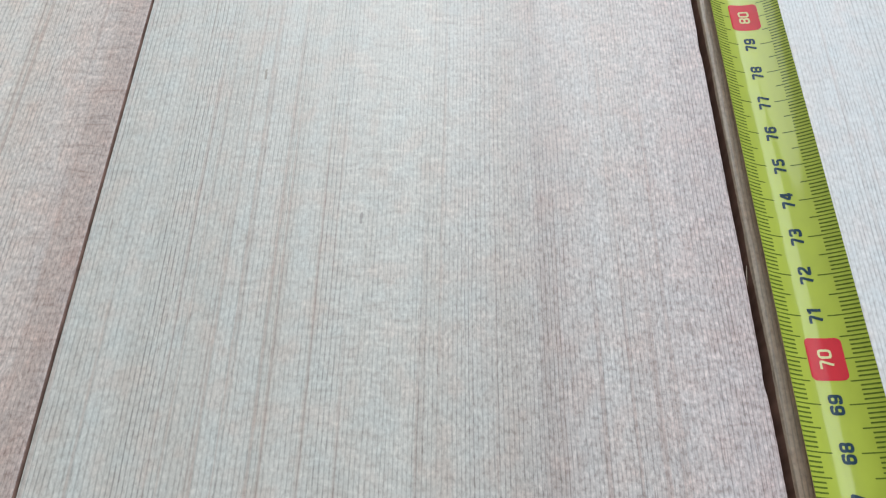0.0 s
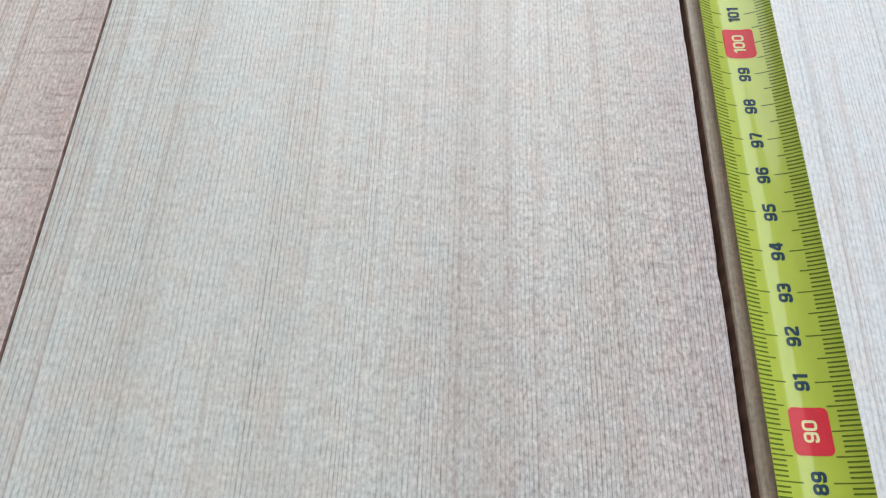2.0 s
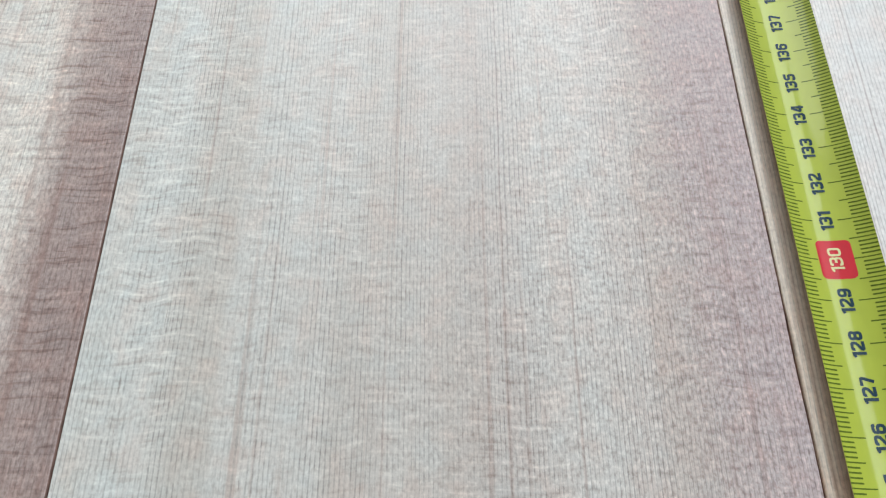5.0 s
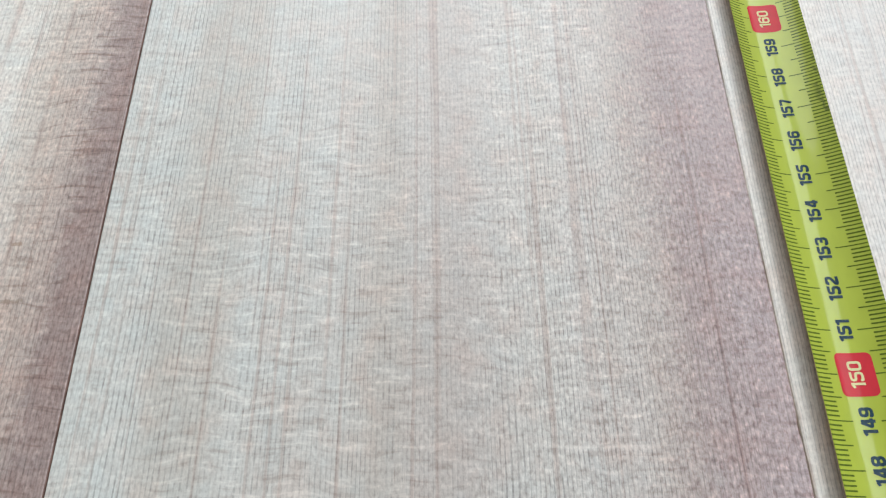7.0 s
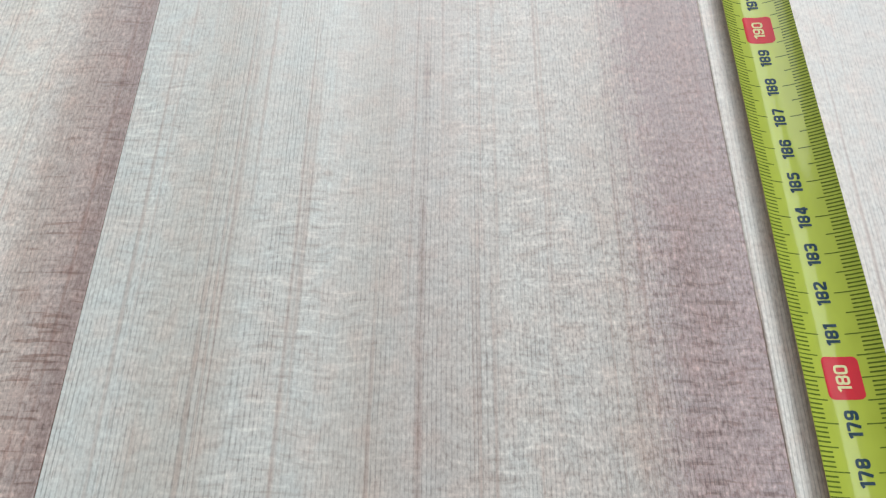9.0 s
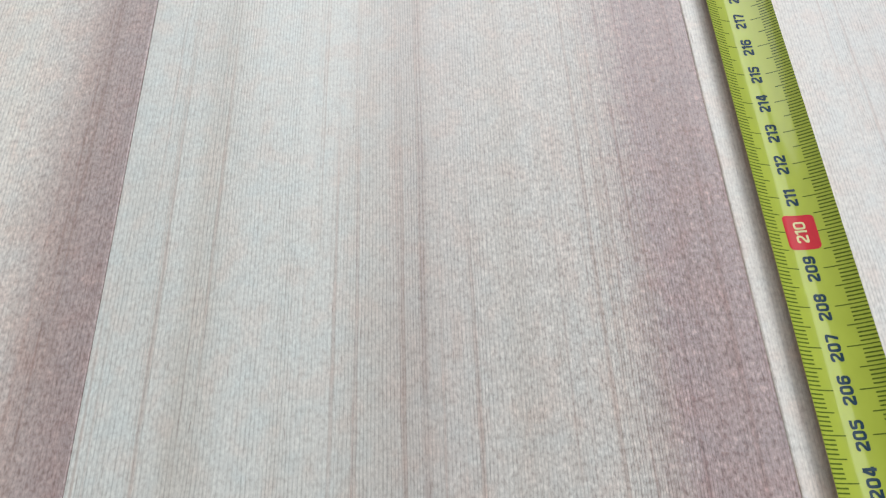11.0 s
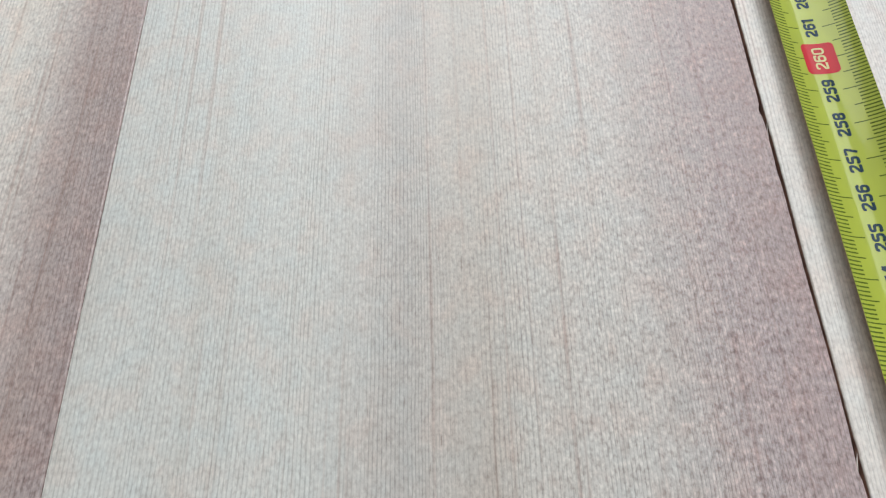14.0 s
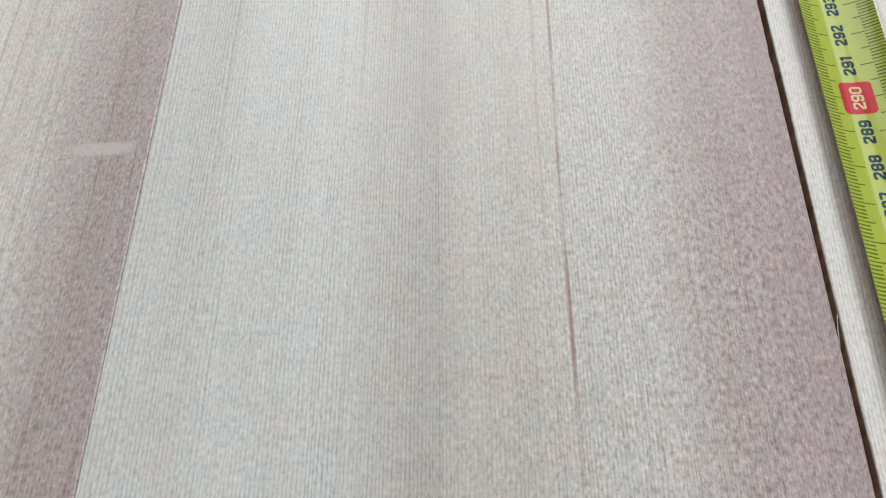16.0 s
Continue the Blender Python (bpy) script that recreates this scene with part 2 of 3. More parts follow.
mat_middle = wood(
    "planed_pine", 2.0, 0.0, 0.1615,
    (
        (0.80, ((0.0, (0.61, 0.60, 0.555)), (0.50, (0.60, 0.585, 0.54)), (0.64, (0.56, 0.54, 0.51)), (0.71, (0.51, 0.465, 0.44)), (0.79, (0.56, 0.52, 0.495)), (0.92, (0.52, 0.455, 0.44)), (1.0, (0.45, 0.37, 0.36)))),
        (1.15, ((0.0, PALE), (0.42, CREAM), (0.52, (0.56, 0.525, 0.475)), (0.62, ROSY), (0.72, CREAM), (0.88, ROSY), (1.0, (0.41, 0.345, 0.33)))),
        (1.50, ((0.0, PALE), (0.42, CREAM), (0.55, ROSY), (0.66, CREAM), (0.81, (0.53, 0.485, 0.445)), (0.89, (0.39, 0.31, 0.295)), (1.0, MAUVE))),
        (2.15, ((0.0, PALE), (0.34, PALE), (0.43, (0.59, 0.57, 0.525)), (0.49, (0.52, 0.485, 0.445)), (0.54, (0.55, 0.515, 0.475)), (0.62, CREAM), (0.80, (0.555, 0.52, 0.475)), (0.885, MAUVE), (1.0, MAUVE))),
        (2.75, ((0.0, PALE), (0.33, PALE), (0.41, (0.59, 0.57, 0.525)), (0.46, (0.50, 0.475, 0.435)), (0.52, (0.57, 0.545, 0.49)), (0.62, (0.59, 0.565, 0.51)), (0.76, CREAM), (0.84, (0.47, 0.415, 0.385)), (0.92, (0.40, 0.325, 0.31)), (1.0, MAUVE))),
    ),
    (760, 1150), 0.85, cross_floor=0.35,
    streaks=(
        (0.1120, 0.0022, 0.55, 1.05, 0.22), (0.1009, 0.0006, 0.80, 0.98, 0.41), (0.1275, 0.0005, 0.76, 0.92, 0.34), (0.0931, 0.0005, 0.82, 0.93, 0.30),
        (0.1229, 0.0007, 0.97, 1.08, 0.45), (0.1170, 0.0006, 1.48, 1.62, 0.38), (0.1468, 0.0006, 1.45, 1.60, 0.52), (0.0830, 0.0015, 1.58, 1.92, 0.49),
        (0.0825, 0.0015, 1.92, 2.16, 0.41), (0.1427, 0.0006, 1.95, 2.10, 0.49), (0.1318, 0.0005, 1.94, 2.08, 0.49), (0.0652, 0.0005, 1.98, 2.09, 0.45),
        (0.1357, 0.0006, 2.08, 2.32, 0.52), (0.1173, 0.0005, 2.19, 2.33, 0.52), (0.1052, 0.0006, 2.27, 2.42, 0.45), (0.1094, 0.0006, 2.40, 2.58, 0.49),
        (0.1436, 0.0006, 2.42, 2.56, 0.45), (0.1188, 0.0008, 2.56, 2.76, 0.52), (0.0999, 0.0004, 2.66, 2.76, 0.52), (0.0500, 0.0005, 2.64, 2.82, 0.38),
        (0.1070, 0.0007, 2.79, 3.10, 0.95),
    ),
    marks=(
        (0.0197, 2.4030, 0.0006, 0.0013, (0.15, 0.11, 0.07), 0.85), (0.0380, 0.783, 0.0004, 0.0022, (0.25, 0.20, 0.14), 0.7),
        (0.0680, 0.7365, 0.0004, 0.0020, (0.25, 0.22, 0.20), 0.7),
        (0.0848, 1.7332, 0.0011, 0.0005, (0.30, 0.20, 0.15), 0.7), (0.0762, 1.7090, 0.0006, 0.0007, (0.30, 0.20, 0.15), 0.6),
        (0.0723, 1.6970, 0.0013, 0.0004, (0.38, 0.26, 0.20), 0.6),
    ),
)
mat_left = wood(
    "planed_pine_red", 21.0, -0.16, 0.16,
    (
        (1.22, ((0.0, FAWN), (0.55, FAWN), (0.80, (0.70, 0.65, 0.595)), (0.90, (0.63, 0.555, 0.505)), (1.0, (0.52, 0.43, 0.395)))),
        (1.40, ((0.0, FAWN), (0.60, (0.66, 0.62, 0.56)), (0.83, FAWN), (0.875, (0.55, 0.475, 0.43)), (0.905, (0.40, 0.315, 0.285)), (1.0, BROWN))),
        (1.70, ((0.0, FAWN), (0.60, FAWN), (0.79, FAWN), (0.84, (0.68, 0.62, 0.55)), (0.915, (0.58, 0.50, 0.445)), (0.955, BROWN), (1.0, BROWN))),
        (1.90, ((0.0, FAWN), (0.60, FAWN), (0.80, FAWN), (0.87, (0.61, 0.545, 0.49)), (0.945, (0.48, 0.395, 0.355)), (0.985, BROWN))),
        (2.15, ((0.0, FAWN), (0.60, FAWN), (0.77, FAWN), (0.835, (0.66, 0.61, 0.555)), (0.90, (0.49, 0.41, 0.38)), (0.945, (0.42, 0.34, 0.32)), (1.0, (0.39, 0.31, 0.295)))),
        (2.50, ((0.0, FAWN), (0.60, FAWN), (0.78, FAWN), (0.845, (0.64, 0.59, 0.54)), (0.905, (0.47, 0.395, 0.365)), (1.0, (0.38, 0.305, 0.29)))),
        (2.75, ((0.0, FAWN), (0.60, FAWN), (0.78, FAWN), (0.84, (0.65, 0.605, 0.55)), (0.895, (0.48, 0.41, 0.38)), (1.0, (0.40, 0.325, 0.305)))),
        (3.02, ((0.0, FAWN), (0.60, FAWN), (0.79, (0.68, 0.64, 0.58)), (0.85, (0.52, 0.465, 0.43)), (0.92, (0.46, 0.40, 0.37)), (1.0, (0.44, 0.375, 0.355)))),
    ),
    (600, 850), 1.0,
    streaks=((-0.0225, 0.0012, 1.30, 1.75, 0.35), (-0.0310, 0.0008, 1.36, 1.72, 0.35), (-0.0395, 0.0014, 1.32, 1.66, 0.3), (-0.0165, 0.0006, 1.42, 1.60, 0.3),
             (-0.0260, 0.0006, 2.50, 2.80, 0.35), (-0.0330, 0.0010, 2.75, 2.95, 0.25), (-0.0150, 0.0009, 2.60, 2.85, 0.3),
             (-0.0140, 0.0005, 1.9, 2.3, 0.4), (-0.0180, 0.0005, 2.2, 2.6, 0.35), (-0.0036, 0.0003, 2.86, 2.92, 0.8), (-0.0125, 0.0004, 2.42, 2.60, 0.5)),
    marks=(
        (-0.0130, 2.8950, 0.0095, 0.0022, (0.64, 0.595, 0.545), 0.6), (-0.0315, 1.5335, 0.0050, 0.0030, (0.70, 0.63, 0.51), 0.6),
        (-0.0357, 1.5403, 0.0022, 0.0006, (0.34, 0.26, 0.18), 0.5), (-0.0323, 1.5380, 0.0023, 0.0006, (0.30, 0.22, 0.15), 0.6),
        (-0.0290, 1.5345, 0.0024, 0.0006, (0.30, 0.22, 0.15), 0.6), (-0.0200, 1.5227, 0.0045, 0.0005, (0.30, 0.23, 0.17), 0.6),
        (-0.0211, 1.5380, 0.0016, 0.0006, (0.36, 0.24, 0.16), 0.6),
    ),
    plugs=((-0.0590, 1.4503, 0.0082, 0.0005),),
    line_depth=0.42, cross_floor=0.50, cross_run=70.0, heart_red=0.45, heart_at=(0.60, 1.10),
)
WHITE = (0.585, 0.585, 0.58)
mat_right = wood(
    "planed_spruce", 43.0, 0.16, 0.16,
    (
        # left margin: tape's brown shade put into the colour, most before y 1
        (1.00, ((0.0, (0.62, 0.52, 0.39)), (0.045, (0.66, 0.56, 0.43)), (0.10, WHITE), (1.0, WHITE))),
        (1.50, ((0.0, (0.68, 0.64, 0.575)), (0.35, (0.625, 0.585, 0.54)), (1.0, WHITE))),
        (2.30, ((0.0, (0.69, 0.655, 0.595)), (0.35, (0.645, 0.62, 0.58)), (1.0, WHITE))),
    ),
    (1050, 900), 0.35, slant=-0.02, line_depth=0.55, stain=0.35, heart_red=0.0,
)


def plain(name, colour, rough, spec=0.5, grain=600.0, vary=0.06, coat=0.0, coat_rough=0.2, grime=()):
    g = Graph(name)
    n = g.noise(g.mul(g.x, grain), g.mul(g.y, grain * 0.5), 1.0, 3.0)
    big = g.noise(g.mul(g.x, 40.0), g.mul(g.y, 12.0), 4.0, 2.0)
    c = g.mix(g.span(n, 0.3, 0.7), tuple(v * (1 - vary) for v in colour), tuple(min(1, v * (1 + vary)) for v in colour))
    c = g.mix(g.span(big, 0.4, 0.8, 0.0, 0.5), c, tuple(v * (1 - vary) for v in colour))
    for ya, yb, xa in grime:
        # black fingermarks between two lines across and beyond one line along
        zone = g.mul(g.mul(g.span(g.y, ya, ya + 0.012), g.span(g.y, yb, yb - 0.012)), g.span(g.x, xa - 0.001, xa + 0.0015))
        spot = g.span(g.noise(g.mul(g.x, 700.0), g.mul(g.y, 420.0), 9.0, 3.0, 0.6), 0.46, 0.60)
        c = g.mix(g.mul(g.mul(zone, spot), 0.85), c, (0.05, 0.055, 0.02))
    g.put(g.bsdf.inputs["Base Color"], c)
    g.put(g.bsdf.inputs["Roughness"], g.span(n, 0.3, 0.7, rough * 0.85, rough * 1.15))
    g.bsdf.inputs["Specular IOR Level"].default_value = spec
    g.bsdf.inputs["Coat Weight"].default_value = coat
    g.bsdf.inputs["Coat Roughness"].default_value = coat_rough
    return g.mat


mat_blade = plain("tape_lacquer", (0.395, 0.46, 0.040), 0.5, 0.3, 300.0, 0.04, coat=0.72, coat_rough=0.09, grime=((1.695, 1.750, 0.1812), (1.558, 1.590, 0.1818)))
mat_back = plain("tape_back", (0.72, 0.56, 0.34), 0.5, 0.3, 300.0, 0.06)
mat_tick = plain("tape_tick_ink", (0.10, 0.145, 0.018), 0.6, 0.08, 900.0, 0.15, coat=0.45, coat_rough=0.10)
mat_number = plain("tape_number_ink", (0.025, 0.052, 0.072), 0.6, 0.08, 900.0, 0.15, coat=0.25, coat_rough=0.12)
mat_red = plain("tape_red_ink", (0.56, 0.032, 0.045), 0.6, 0.12, 500.0, 0.05, coat=0.25, coat_rough=0.10)
mat_cream = plain("tape_cream_number", (0.70, 0.66, 0.36), 0.6, 0.08, 500.0, 0.05)
mat_ground = plain("concrete_floor", (0.16, 0.145, 0.13), 0.8, 0.3, 60.0, 0.25)
mat_sawn = plain("sawn_edge", (0.40, 0.295, 0.21), 0.8, 0.2, 500.0, 0.3)
# darker, redder brown for the board sides that face the gaps
mat_reddish_edge = plain("reddish_edge", (0.34, 0.22, 0.18), 0.8, 0.2, 500.0, 0.3)
mat_batten = plain("rough_batten", (0.22, 0.15, 0.10), 0.75, 0.3, 200.0, 0.3)


# ---- structure ----
def link(name, verts, faces, mat, parent=None, smooth=False):
    me = bpy.data.meshes.new(name)
    me.from_pydata(verts, [], faces)
    me.materials.append(mat)
    if smooth:
        me.polygons.foreach_set("use_smooth", [True] * len(me.polygons))
    me.update()
    ob = new(name, me)
    if parent:
        ob.parent = parent
    return ob


THICK = 0.022          # boards
BATTEN = 0.030         # battens under them
GROUND_Z = -(THICK + BATTEN)
g_bm = bmesh.new()
bmesh.ops.create_grid(g_bm, x_segments=8, y_segments=8, size=400)
bmesh.ops.translate(g_bm, verts=g_bm.verts, vec=(0, 0, GROUND_Z))
g_me = bpy.data.meshes.new("ground")
g_bm.to_mesh(g_me)
g_bm.free()
g_me.materials.append(mat_ground)
tagged(new("ground", g_me), "dusty grey concrete floor under the boards", "floor", kind="structure")

Y0, Y1 = 0.30, 3.40


def right_edge(y):
    return SEAM_W0 + SEAM_W1 * (y - 1.8)


GAP = ((0.30, 2.1), (0.80, 2.1), (0.92, 2.0), (1.02, 1.5), (1.12, 1.0), (1.25, 0.45), (1.40, 0.28), (1.52, 0.06), (2.32, 0.05),
       (2.46, 0.40), (2.60, 0.75), (2.72, 1.05), (2.84, 1.25), (2.94, 1.6), (3.40, 2.2))
GAP_LEFT = ((0.30, 0.95), (1.05, 0.85), (1.30, 0.60), (1.60, 0.50), (1.80, 0.14), (2.10, 0.08), (2.40, 0.16), (2.65, 0.11), (3.40, 0.08))


def along(table, y):
    return float(np.interp(y, [p[0] for p in table], [p[1] for p in table])) * 0.001


def rag(y, seed, fine=0.00007, coarse=0.00016):
    """How far a sawn edge strays."""
    return fine * noise.noise((y * 420, seed, 0)) + coarse * noise.noise((y * 45, seed, 5))


def board(name, mat, edge_l, edge_r, rl, rr, label, sides=(1, 1)):
    """A plank from its two edge lines, with rounded upper arrises of radius rl and rr."""
    ys = np.arange(Y0, Y1 + 1e-6, 0.002)
    verts, faces = [], []
    for y in ys:
        a, b = edge_l(y), edge_r(y)
        ring = [(a + 0.0006, -THICK), (a, -THICK + 0.0006), (a, -rl(y)), (a + rl(y) * 0.3, -rl(y) * 0.3), (a + rl(y), 0.0)]
        ring += [(a + (b - a) * k / 6, 0.0) for k in range(1, 6)]
        ring += [(b - rr(y), 0.0), (b - rr(y) * 0.3, -rr(y) * 0.3), (b, -rr(y)), (b, -THICK + 0.0006), (b - 0.0006, -THICK)]
        verts += [(px, float(y), pz) for px, pz in ring]
    n = 15
    for i in range(len(ys) - 1):
        for k in range(n):
            p, q = i * n + k, i * n + (k + 1) % n
            faces.append((p, q, q + n, p + n))
    faces.append(tuple(range(n - 1, -1, -1)))
    faces.append(tuple((len(ys) - 1) * n + k for k in range(n)))
    ob = link(name, verts, [f[::-1] for f in faces], mat)
    ob.data.materials.append(mat_sawn)
    ob.data.materials.append(mat_reddish_edge)
    for i, p in enumerate(ob.data.polygons):
        if i >= len(ob.data.polygons) - 2 or i % n in (12, 13, 14):
            p.material_index = sides[1]
        elif i % n in (0, 1):
            p.material_index = sides[0]
    return tagged(ob, label, "board", group="planed boards laid side by side")


def chips(y):
    """Small bites out of the edge along the gap."""
    bites = ((2.5860, 0.0016, 0.0006), (2.5020, 0.0014, 0.0004), (2.5050, 0.0030, 0.0002), (2.9150, 0.0020, 0.0003), (2.7400, 0.0020, 0.0002),
             (0.7900, 0.0030, 0.0003), (0.9350, 0.0020, 0.0003), (1.0030, 0.0015, 0.0002), (0.6950, 0.0025, 0.0003), (1.4400, 0.0020, 0.0003), (1.4890, 0.0012, 0.0005), (1.4720, 0.0022, 0.0003), (2.5690, 0.0012, 0.0003))
    return sum(d * math.exp(-((y - c) / w) ** 2) for c, w, d in bites)


def small(y):
    return 0.00022


def tight(y):
    """The right arris of the pale board, crisp where the next board touches it."""
    return float(np.interp(y, (1.40, 1.55, 2.30, 2.45), (0.00022, 0.00007, 0.00007, 0.00022)))


def worn(y):
    """The right arris of the red board, rounder towards its far end."""
    return float(np.interp(y, (1.85, 2.10, 2.90), (0.00022, 0.00055, 0.00065)))


def arris(y):
    """The left arris of the spruce board is broken wider at its start."""
    return float(np.interp(y, (0.3, 1.05, 1.3, 1.5, 2.2, 2.5, 3.4), (0.0010, 0.0008, 0.0004, 0.0006, 0.0005, 0.0003, 0.0003))) + (0.00015 + 0.0007 * max(0.0, min(1.0, (1.15 - y) * 4))) * abs(noise.noise((y * 60, 3, 1)))


middle = board("pine_board", mat_middle, lambda y: rag(y, 1, 0.00003, 0.00005), lambda y: right_edge(y) + rag(y, 7) - chips(y), small, tight,
      "pale planed pine board with mauve heartwood along one edge", (2, 1))
board("pine_board", mat_left, lambda y: -0.160 + rag(y, 11), lambda y: -along(GAP_LEFT, y) + rag(y, 13, 0.00003, 0.00004), small, worn,
      "reddish-brown planed pine board with saw marks across it", (1, 2))
board("pine_board", mat_right, lambda y: right_edge(y) + along(GAP, y) + max(-0.00004, rag(y, 17, 0.00012, 0.0002)), lambda y: 0.330 + rag(y, 19), arris, small,
      "whitish planed spruce board with fine straight grain", (2, 1))


def splinter(y, x, length, lean, wide, parent):
    """A fibre torn loose at the edge of the gap, tapered to both ends."""
    verts, faces = [], []
    for i in range(9):
        t = i / 8
        w = wide * math.sin(math.pi * (0.06 + 0.88 * t))
        cx, cy, cz = x + lean * t * t, y + length * t, -0.0004 + 0.0005 * t
        verts += [(cx - w, cy, cz), (cx, cy, cz + w * 0.8), (cx + w, cy, cz), (cx, cy, cz - w * 0.8)]
    for i in range(8):
        for k in range(4):
            p, q = i * 4 + k, i * 4 + (k + 1) % 4
            faces.append((p, q, q + 4, p + 4))
    faces += [(3, 2, 1, 0), (32, 33, 34, 35)]
    return tagged(link("splinter", verts, faces, mat_right, parent), "loose pale wood fibre")


splinter(0.8440, right_edge(0.845) + 0.0012, 0.0030, 0.0004, 0.00030, middle)
splinter(0.7180, right_edge(0.72) + 0.0004, 0.0050, 0.0005, 0.00010, middle)
splinter(2.8365, right_edge(2.84) + 0.0002, 0.0075, 0.0008, 0.00012, middle)
splinter(2.8385, right_edge(2.84) + 0.0004, 0.0050, 0.0004, 0.00008, middle)
splinter(2.5010, right_edge(2.50) - 0.0004, 0.0040, 0.0006, 0.00016, middle)
splinter(2.5780, right_edge(2.58) + 0.0001, 0.0045, 0.0004, 0.00010, middle)


def batten(y):
    bm = bmesh.new()
    bmesh.ops.create_cube(bm, size=1.0)
    bmesh.ops.scale(bm, verts=bm.verts, vec=(0.52, 0.045, BATTEN))
    bmesh.ops.bevel(bm, geom=bm.edges[:], offset=0.002, segments=2, affect="EDGES")
    bmesh.ops.translate(bm, verts=bm.verts, vec=(0.085, y, GROUND_Z + BATTEN / 2))
    me = bpy.data.meshes.new("batten")
    bm.to_mesh(me)
    bm.free()
    me.materials.append(mat_batten)
    return tagged(new("batten", me), "rough brown wooden batten under the boards", "batten", group="battens under the boards")


for yb in (0.5, 1.2, 1.9, 2.6, 3.2):
    batten(yb)

# ---- the measuring tape ----
HALF, SAG, T0Z = 0.0092, 0.0030, 0.00030
TAPE_A, TAPE_B = 0.40, 3.30


def tape_x(y):
    d = y - 1.8
    return 0.17538 + 0.00515 * d + 0.00093 * d * d - 0.00059 * d ** 3 - 0.0001 * float(np.interp(y, (1.0, 1.6, 2.3), (2.0, 0.5, 4.0)))


def printed(y):
    """How far the print lies off the middle of the blade."""
    return float(np.interp(y, (1.4, 2.3), (0.0003, 0.00005)))


def trough(s):
    """Height of the blade at s metres from its middle line."""
    return T0Z + SAG * (abs(s) / HALF) ** 2.0


tape = new("tape_measure")
tagged(tape, "yellow-green steel measuring tape pulled out along the boards", "tape measure")

ys = np.arange(TAPE_A, TAPE_B + 1e-6, 0.01)
cols = np.linspace(-HALF, HALF, 19)
bv, bf, back = [], [], []


def sheet(rows, flip, behind):
    """One long sheet of the blade from its rows of points."""
    k, w = len(bv), len(rows[0])
    for row in rows:
        bv.extend(row)
    for i in range(len(rows) - 1):
        for c in range(w - 1):
            p = k + i * w + c
            q = (p, p + 1, p + w + 1, p + w)
            bf.append(q[::-1] if flip else q)
            back.append(behind)


STEEL = 0.00016
sheet([[(tape_x(y) + s, float(y), trough(s)) for s in cols] for y in ys], False, 0)
sheet([[(tape_x(y) + s, float(y), trough(s) - STEEL) for s in cols] for y in ys], True, 1)
for e in (-HALF, HALF):
    sheet([[(tape_x(y) + e, float(y), trough(e) - STEEL), (tape_x(y) + e, float(y), trough(e))] for y in ys], e < 0, 1)
blade = link("blade", bv, bf, mat_blade, tape, smooth=True)
blade.data.materials.append(mat_back)
blade.data.polygons.foreach_set("material_index", back)


def strip(verts, faces, y, a, b, w, lift, steps):
    """A printed line across the blade from s = a to b."""
    k0 = len(verts)
    for i in range(steps + 1):
        s = a + (b - a) * i / steps
        for e in (-w / 2, w / 2):
            verts.append((tape_x(y) + s, y + e, trough(s) + lift))
    for i in range(steps):
        k = k0 + 2 * i
        faces.append((k, k + 2, k + 3, k + 1) if b > a else (k, k + 1, k + 3, k + 2))


tv, tf = [], []
for mm in range(int(TAPE_A * 1000) + 2, int(TAPE_B * 1000) - 1):
    y = mm / 1000
    edge = HALF - 0.00002
    if mm % 10 == 0:
        inner, w, st = (0.0029 if mm % 100 else 0.0038), 0.00028, 5
    elif mm % 5 == 0:
        inner, w, st = 0.0042, 0.00030, 4
    else:
        inner, w, st = 0.0058, 0.00036, 2
    for sgn in (-1, 1):
        strip(tv, tf, y, sgn * inner, sgn * edge, w, 0.00003, st)
ticks = link("graduation", tv, tf, mat_tick, tape)
tagged(ticks, "dark green millimetre ticks", kind="stuff")


# condensed square-shouldered digits, drawn as strokes
TALL, WIDE = 0.0030, 0.0021


def rounded(points, radius, closed=False):
    """A polyline with its corners cut round."""
    n, out = len(points), []
    for i, p in enumerate(points):
        if not closed and i in (0, n - 1):
            out.append(p)
            continue
        p = Vector(p)
        a, b = Vector(points[i - 1]) - p, Vector(points[(i + 1) % n]) - p
        r = min(radius, a.length * 0.49, b.length * 0.49)
        a, b = p + a.normalized() * r, p + b.normalized() * r
        out += [tuple(a * (1 - t) ** 2 + p * (2 * t * (1 - t)) + b * t * t) for t in (0.0, 0.35, 0.65, 1.0)]
    return out


def stroke(points, weight, closed):
    """The two sides of a line of the given weight, as vertices and quads."""
    n, verts, faces = len(points), [], []
    for i, p in enumerate(points):
        p = Vector(p)
        before = Vector(points[i - 1]) if closed or i else p
        after = Vector(points[(i + 1) % n]) if closed or i < n - 1 else p
        d1 = (p - before).normalized() if before != p else (after - p).normalized()
        d2 = (after - p).normalized() if after != p else d1
        n1, n2 = Vector((-d1.y, d1.x)), Vector((-d2.y, d2.x))
        side = (n1 + n2).normalized()
        side *= weight / 2 / max(0.6, side.dot(n1))
        verts += [tuple(p + side), tuple(p - side)]
    for i in range(n if closed else n - 1):
        j = (i + 1) % n
        faces.append((2 * i, 2 * i + 1, 2 * j + 1, 2 * j))
    return verts, faces


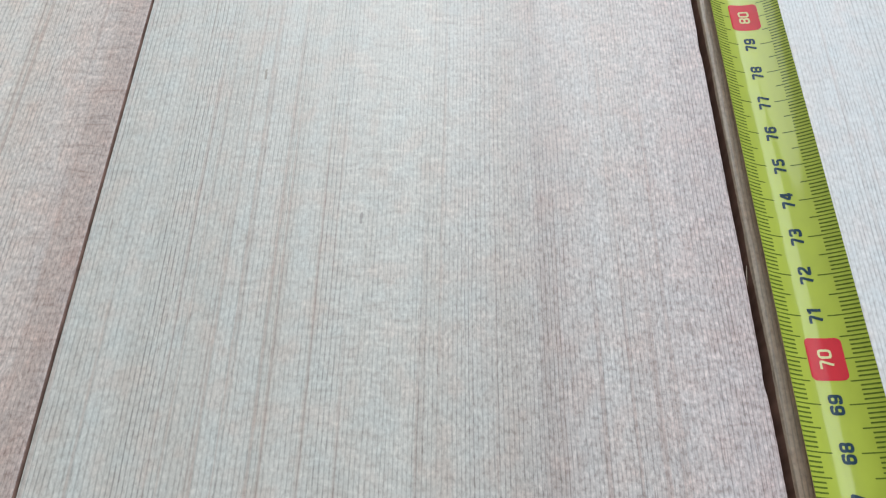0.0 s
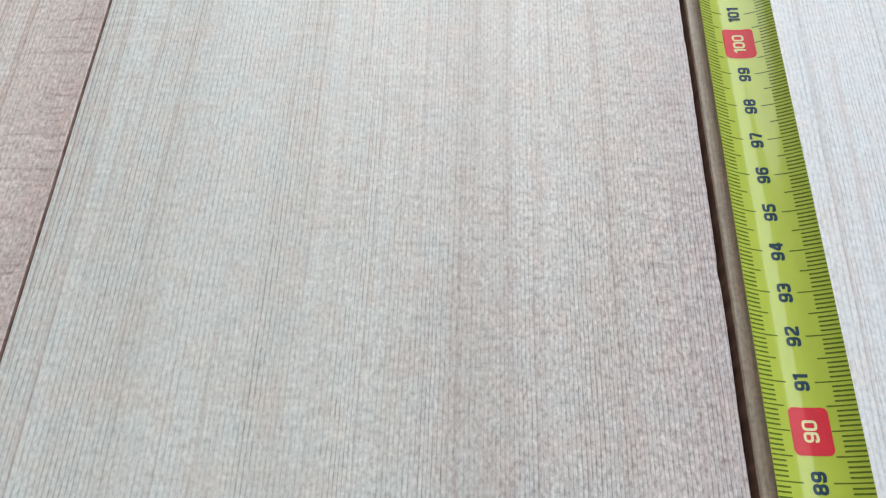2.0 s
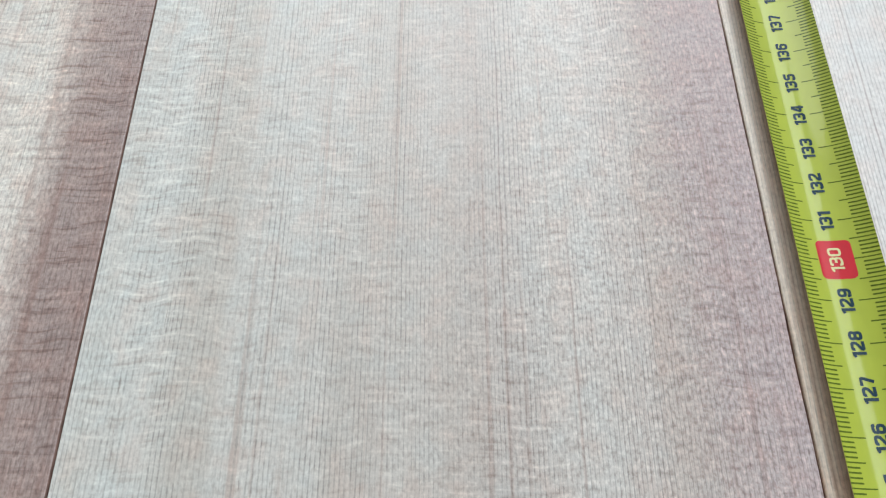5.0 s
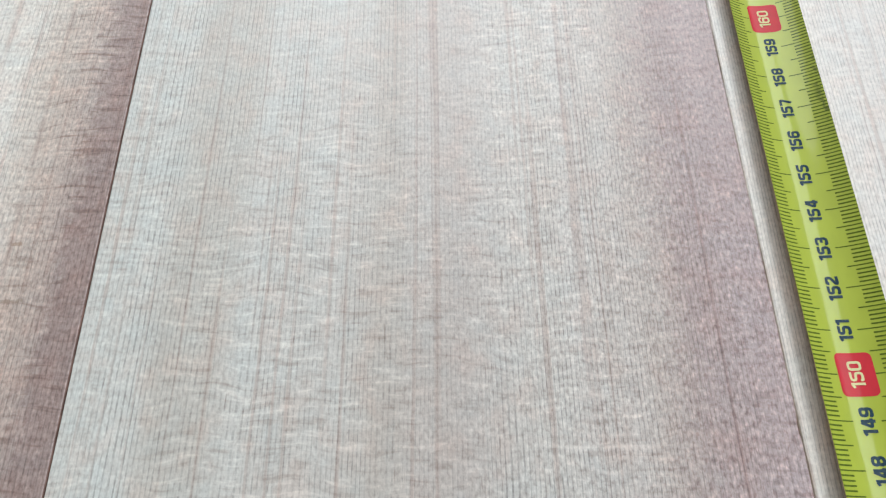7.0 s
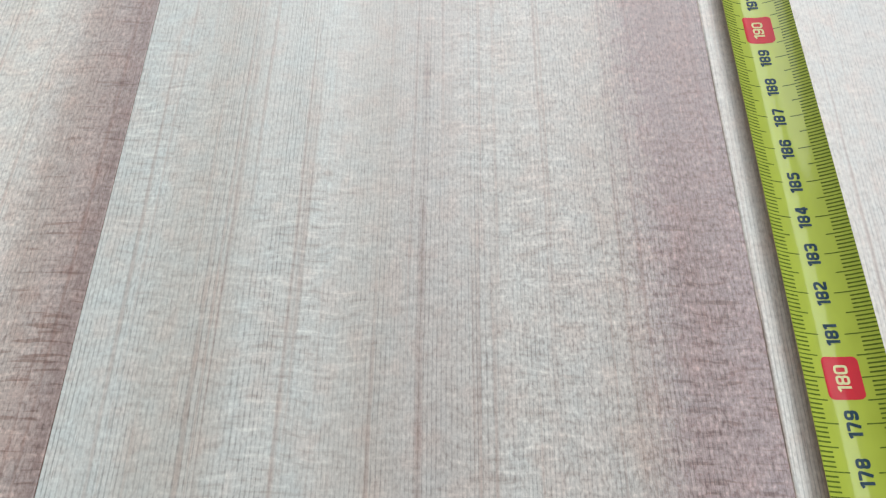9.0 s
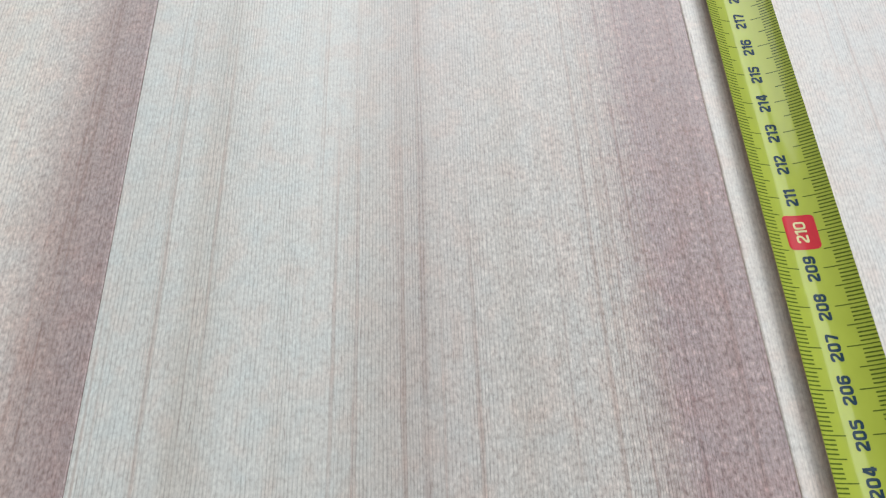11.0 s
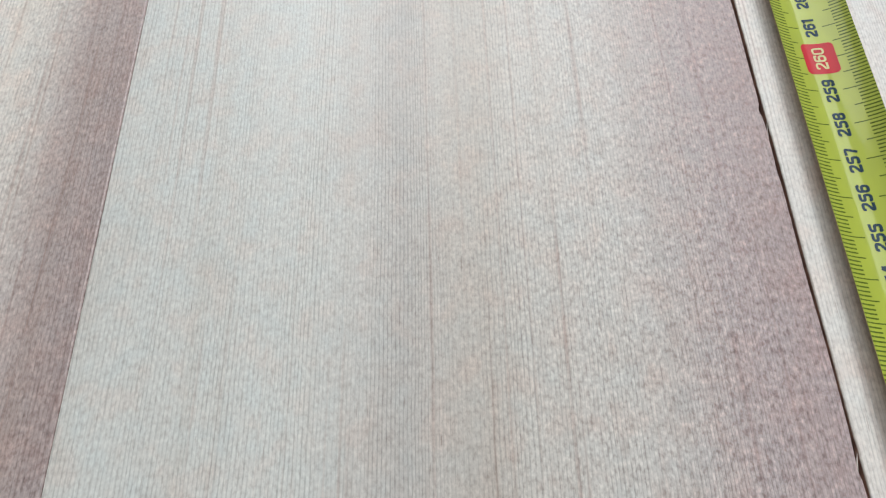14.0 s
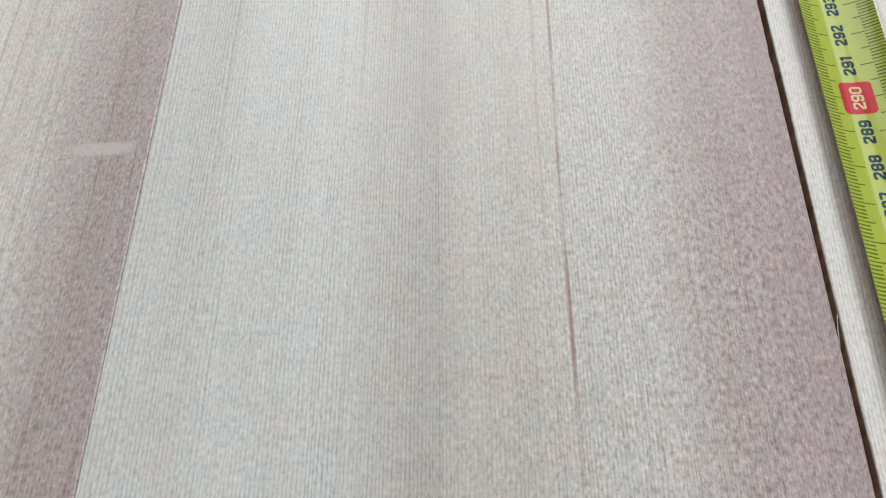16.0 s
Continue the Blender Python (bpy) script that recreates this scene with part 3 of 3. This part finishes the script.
def digits(weight):
    """Strokes of each digit: lists of (vertices, faces)."""
    l, r, b, t, m = weight / 2, WIDE - weight / 2, weight / 2, TALL - weight / 2, TALL / 2
    six = (([(l, b), (r, b), (r, TALL * 0.57), (l, TALL * 0.57)], True), ([(l, m), (l, t), (r, t), (r, TALL * 0.72)], False))
    paths = {
        "0": (([(l, b), (r, b), (r, t), (l, t)], True),),
        "1": (([(WIDE * 0.40, 0), (WIDE * 0.40, TALL)], False), ([(0, TALL * 0.78), (WIDE * 0.36, TALL - weight * 0.4)], False)),
        "2": (([(l, TALL * 0.70), (l, t), (r, t), (r, TALL * 0.56), (l, TALL * 0.24), (l, b), (WIDE, b)], False),),
        "3": (([(l, TALL * 0.74), (l, t), (r, t), (r, m), (WIDE * 0.35, m)], False), ([(r, m), (r, b), (l, b), (l, TALL * 0.27)], False)),
        "4": (([(WIDE * 0.72, 0), (WIDE * 0.72, TALL)], False), ([(WIDE * 0.62, TALL), (l * 0.8, TALL * 0.27), (WIDE, TALL * 0.27)], False)),
        "5": (([(WIDE * 0.97, t), (l, t), (l, TALL * 0.56), (r, TALL * 0.56), (r, b), (l, b), (l, TALL * 0.27)], False),),
        "6": six,
        "7": (([(0, t), (r, t), (WIDE * 0.42, 0)], False),),
        "8": (([(l, b), (r, b), (r, m), (l, m)], True), ([(l, m), (r, m), (r, t), (l, t)], True)),
        "9": tuple(([(WIDE - p, TALL - q) for p, q in pts], shut) for pts, shut in six),
    }
    return {c: [stroke(rounded(pts, 0.00058, shut), weight, shut) for pts, shut in lines] for c, lines in paths.items()}


BOLD, SLIM = digits(0.00068), digits(0.00054)


def numeral(text, y, mat, parent, lift, glyphs, gap=0.00024):
    """The centimetre number, printed to be read along the blade."""
    widths = [WIDE * (0.56 if c == "1" else 1.0) for c in text]
    at, verts, faces = -(sum(widths) + gap * (len(text) - 1)) / 2, [], []
    for c, w in zip(text, widths):
        for layer, (vs, fs) in enumerate(glyphs[c]):
            k = len(verts)
            for a, b in vs:
                s = TALL / 2 - b + printed(y)
                verts.append((tape_x(y) + s, y + at + a, trough(s) + lift + layer * 0.000006))
            faces += [tuple(k + i for i in f) for f in fs]
        at += w + gap
    return link("numeral", verts, faces, mat, parent)


def red_box(y):
    """A red field with rounded corners that marks ten centimetres."""
    half_s, half_y, r = 0.0039, 0.0048, 0.0012
    outline = []
    for cx, cy, a0 in ((1, 1, 0), (-1, 1, 90), (-1, -1, 180), (1, -1, 270)):
        for k in range(5):
            a = radians(a0 + k * 22.5)
            outline.append((cx * (half_s - r) + r * math.cos(a), cy * (half_y - r) + r * math.sin(a)))
    # strips across, so that the field follows the hollow
    verts, faces = [], []
    cuts = sorted({round(p[0], 7) for p in outline} | {round(v, 7) for v in np.linspace(-half_s + r, half_s - r, 9)})
    for s in cuts:
        over = max(0.0, abs(s) - (half_s - r))
        e = half_y - r + math.sqrt(max(0.0, r * r - over * over))
        for sg in (-1, 1):
            verts.append((tape_x(y) + s + printed(y), y + sg * e, trough(s + printed(y)) + 0.00005))
    for i in range(len(cuts) - 1):
        k = 2 * i
        faces.append((k, k + 2, k + 3, k + 1))
    return link("red_field", verts, faces, mat_red, tape, smooth=True)


for cm in range(46, 325):
    y = cm / 100
    if cm % 10 == 0:
        field = red_box(y)
        tagged(field, "red rounded field with a cream number")
        numeral(str(cm), y, mat_cream, field, 0.00009, SLIM)
    else:
        numeral(str(cm), y, mat_number, tape, 0.00005, BOLD)
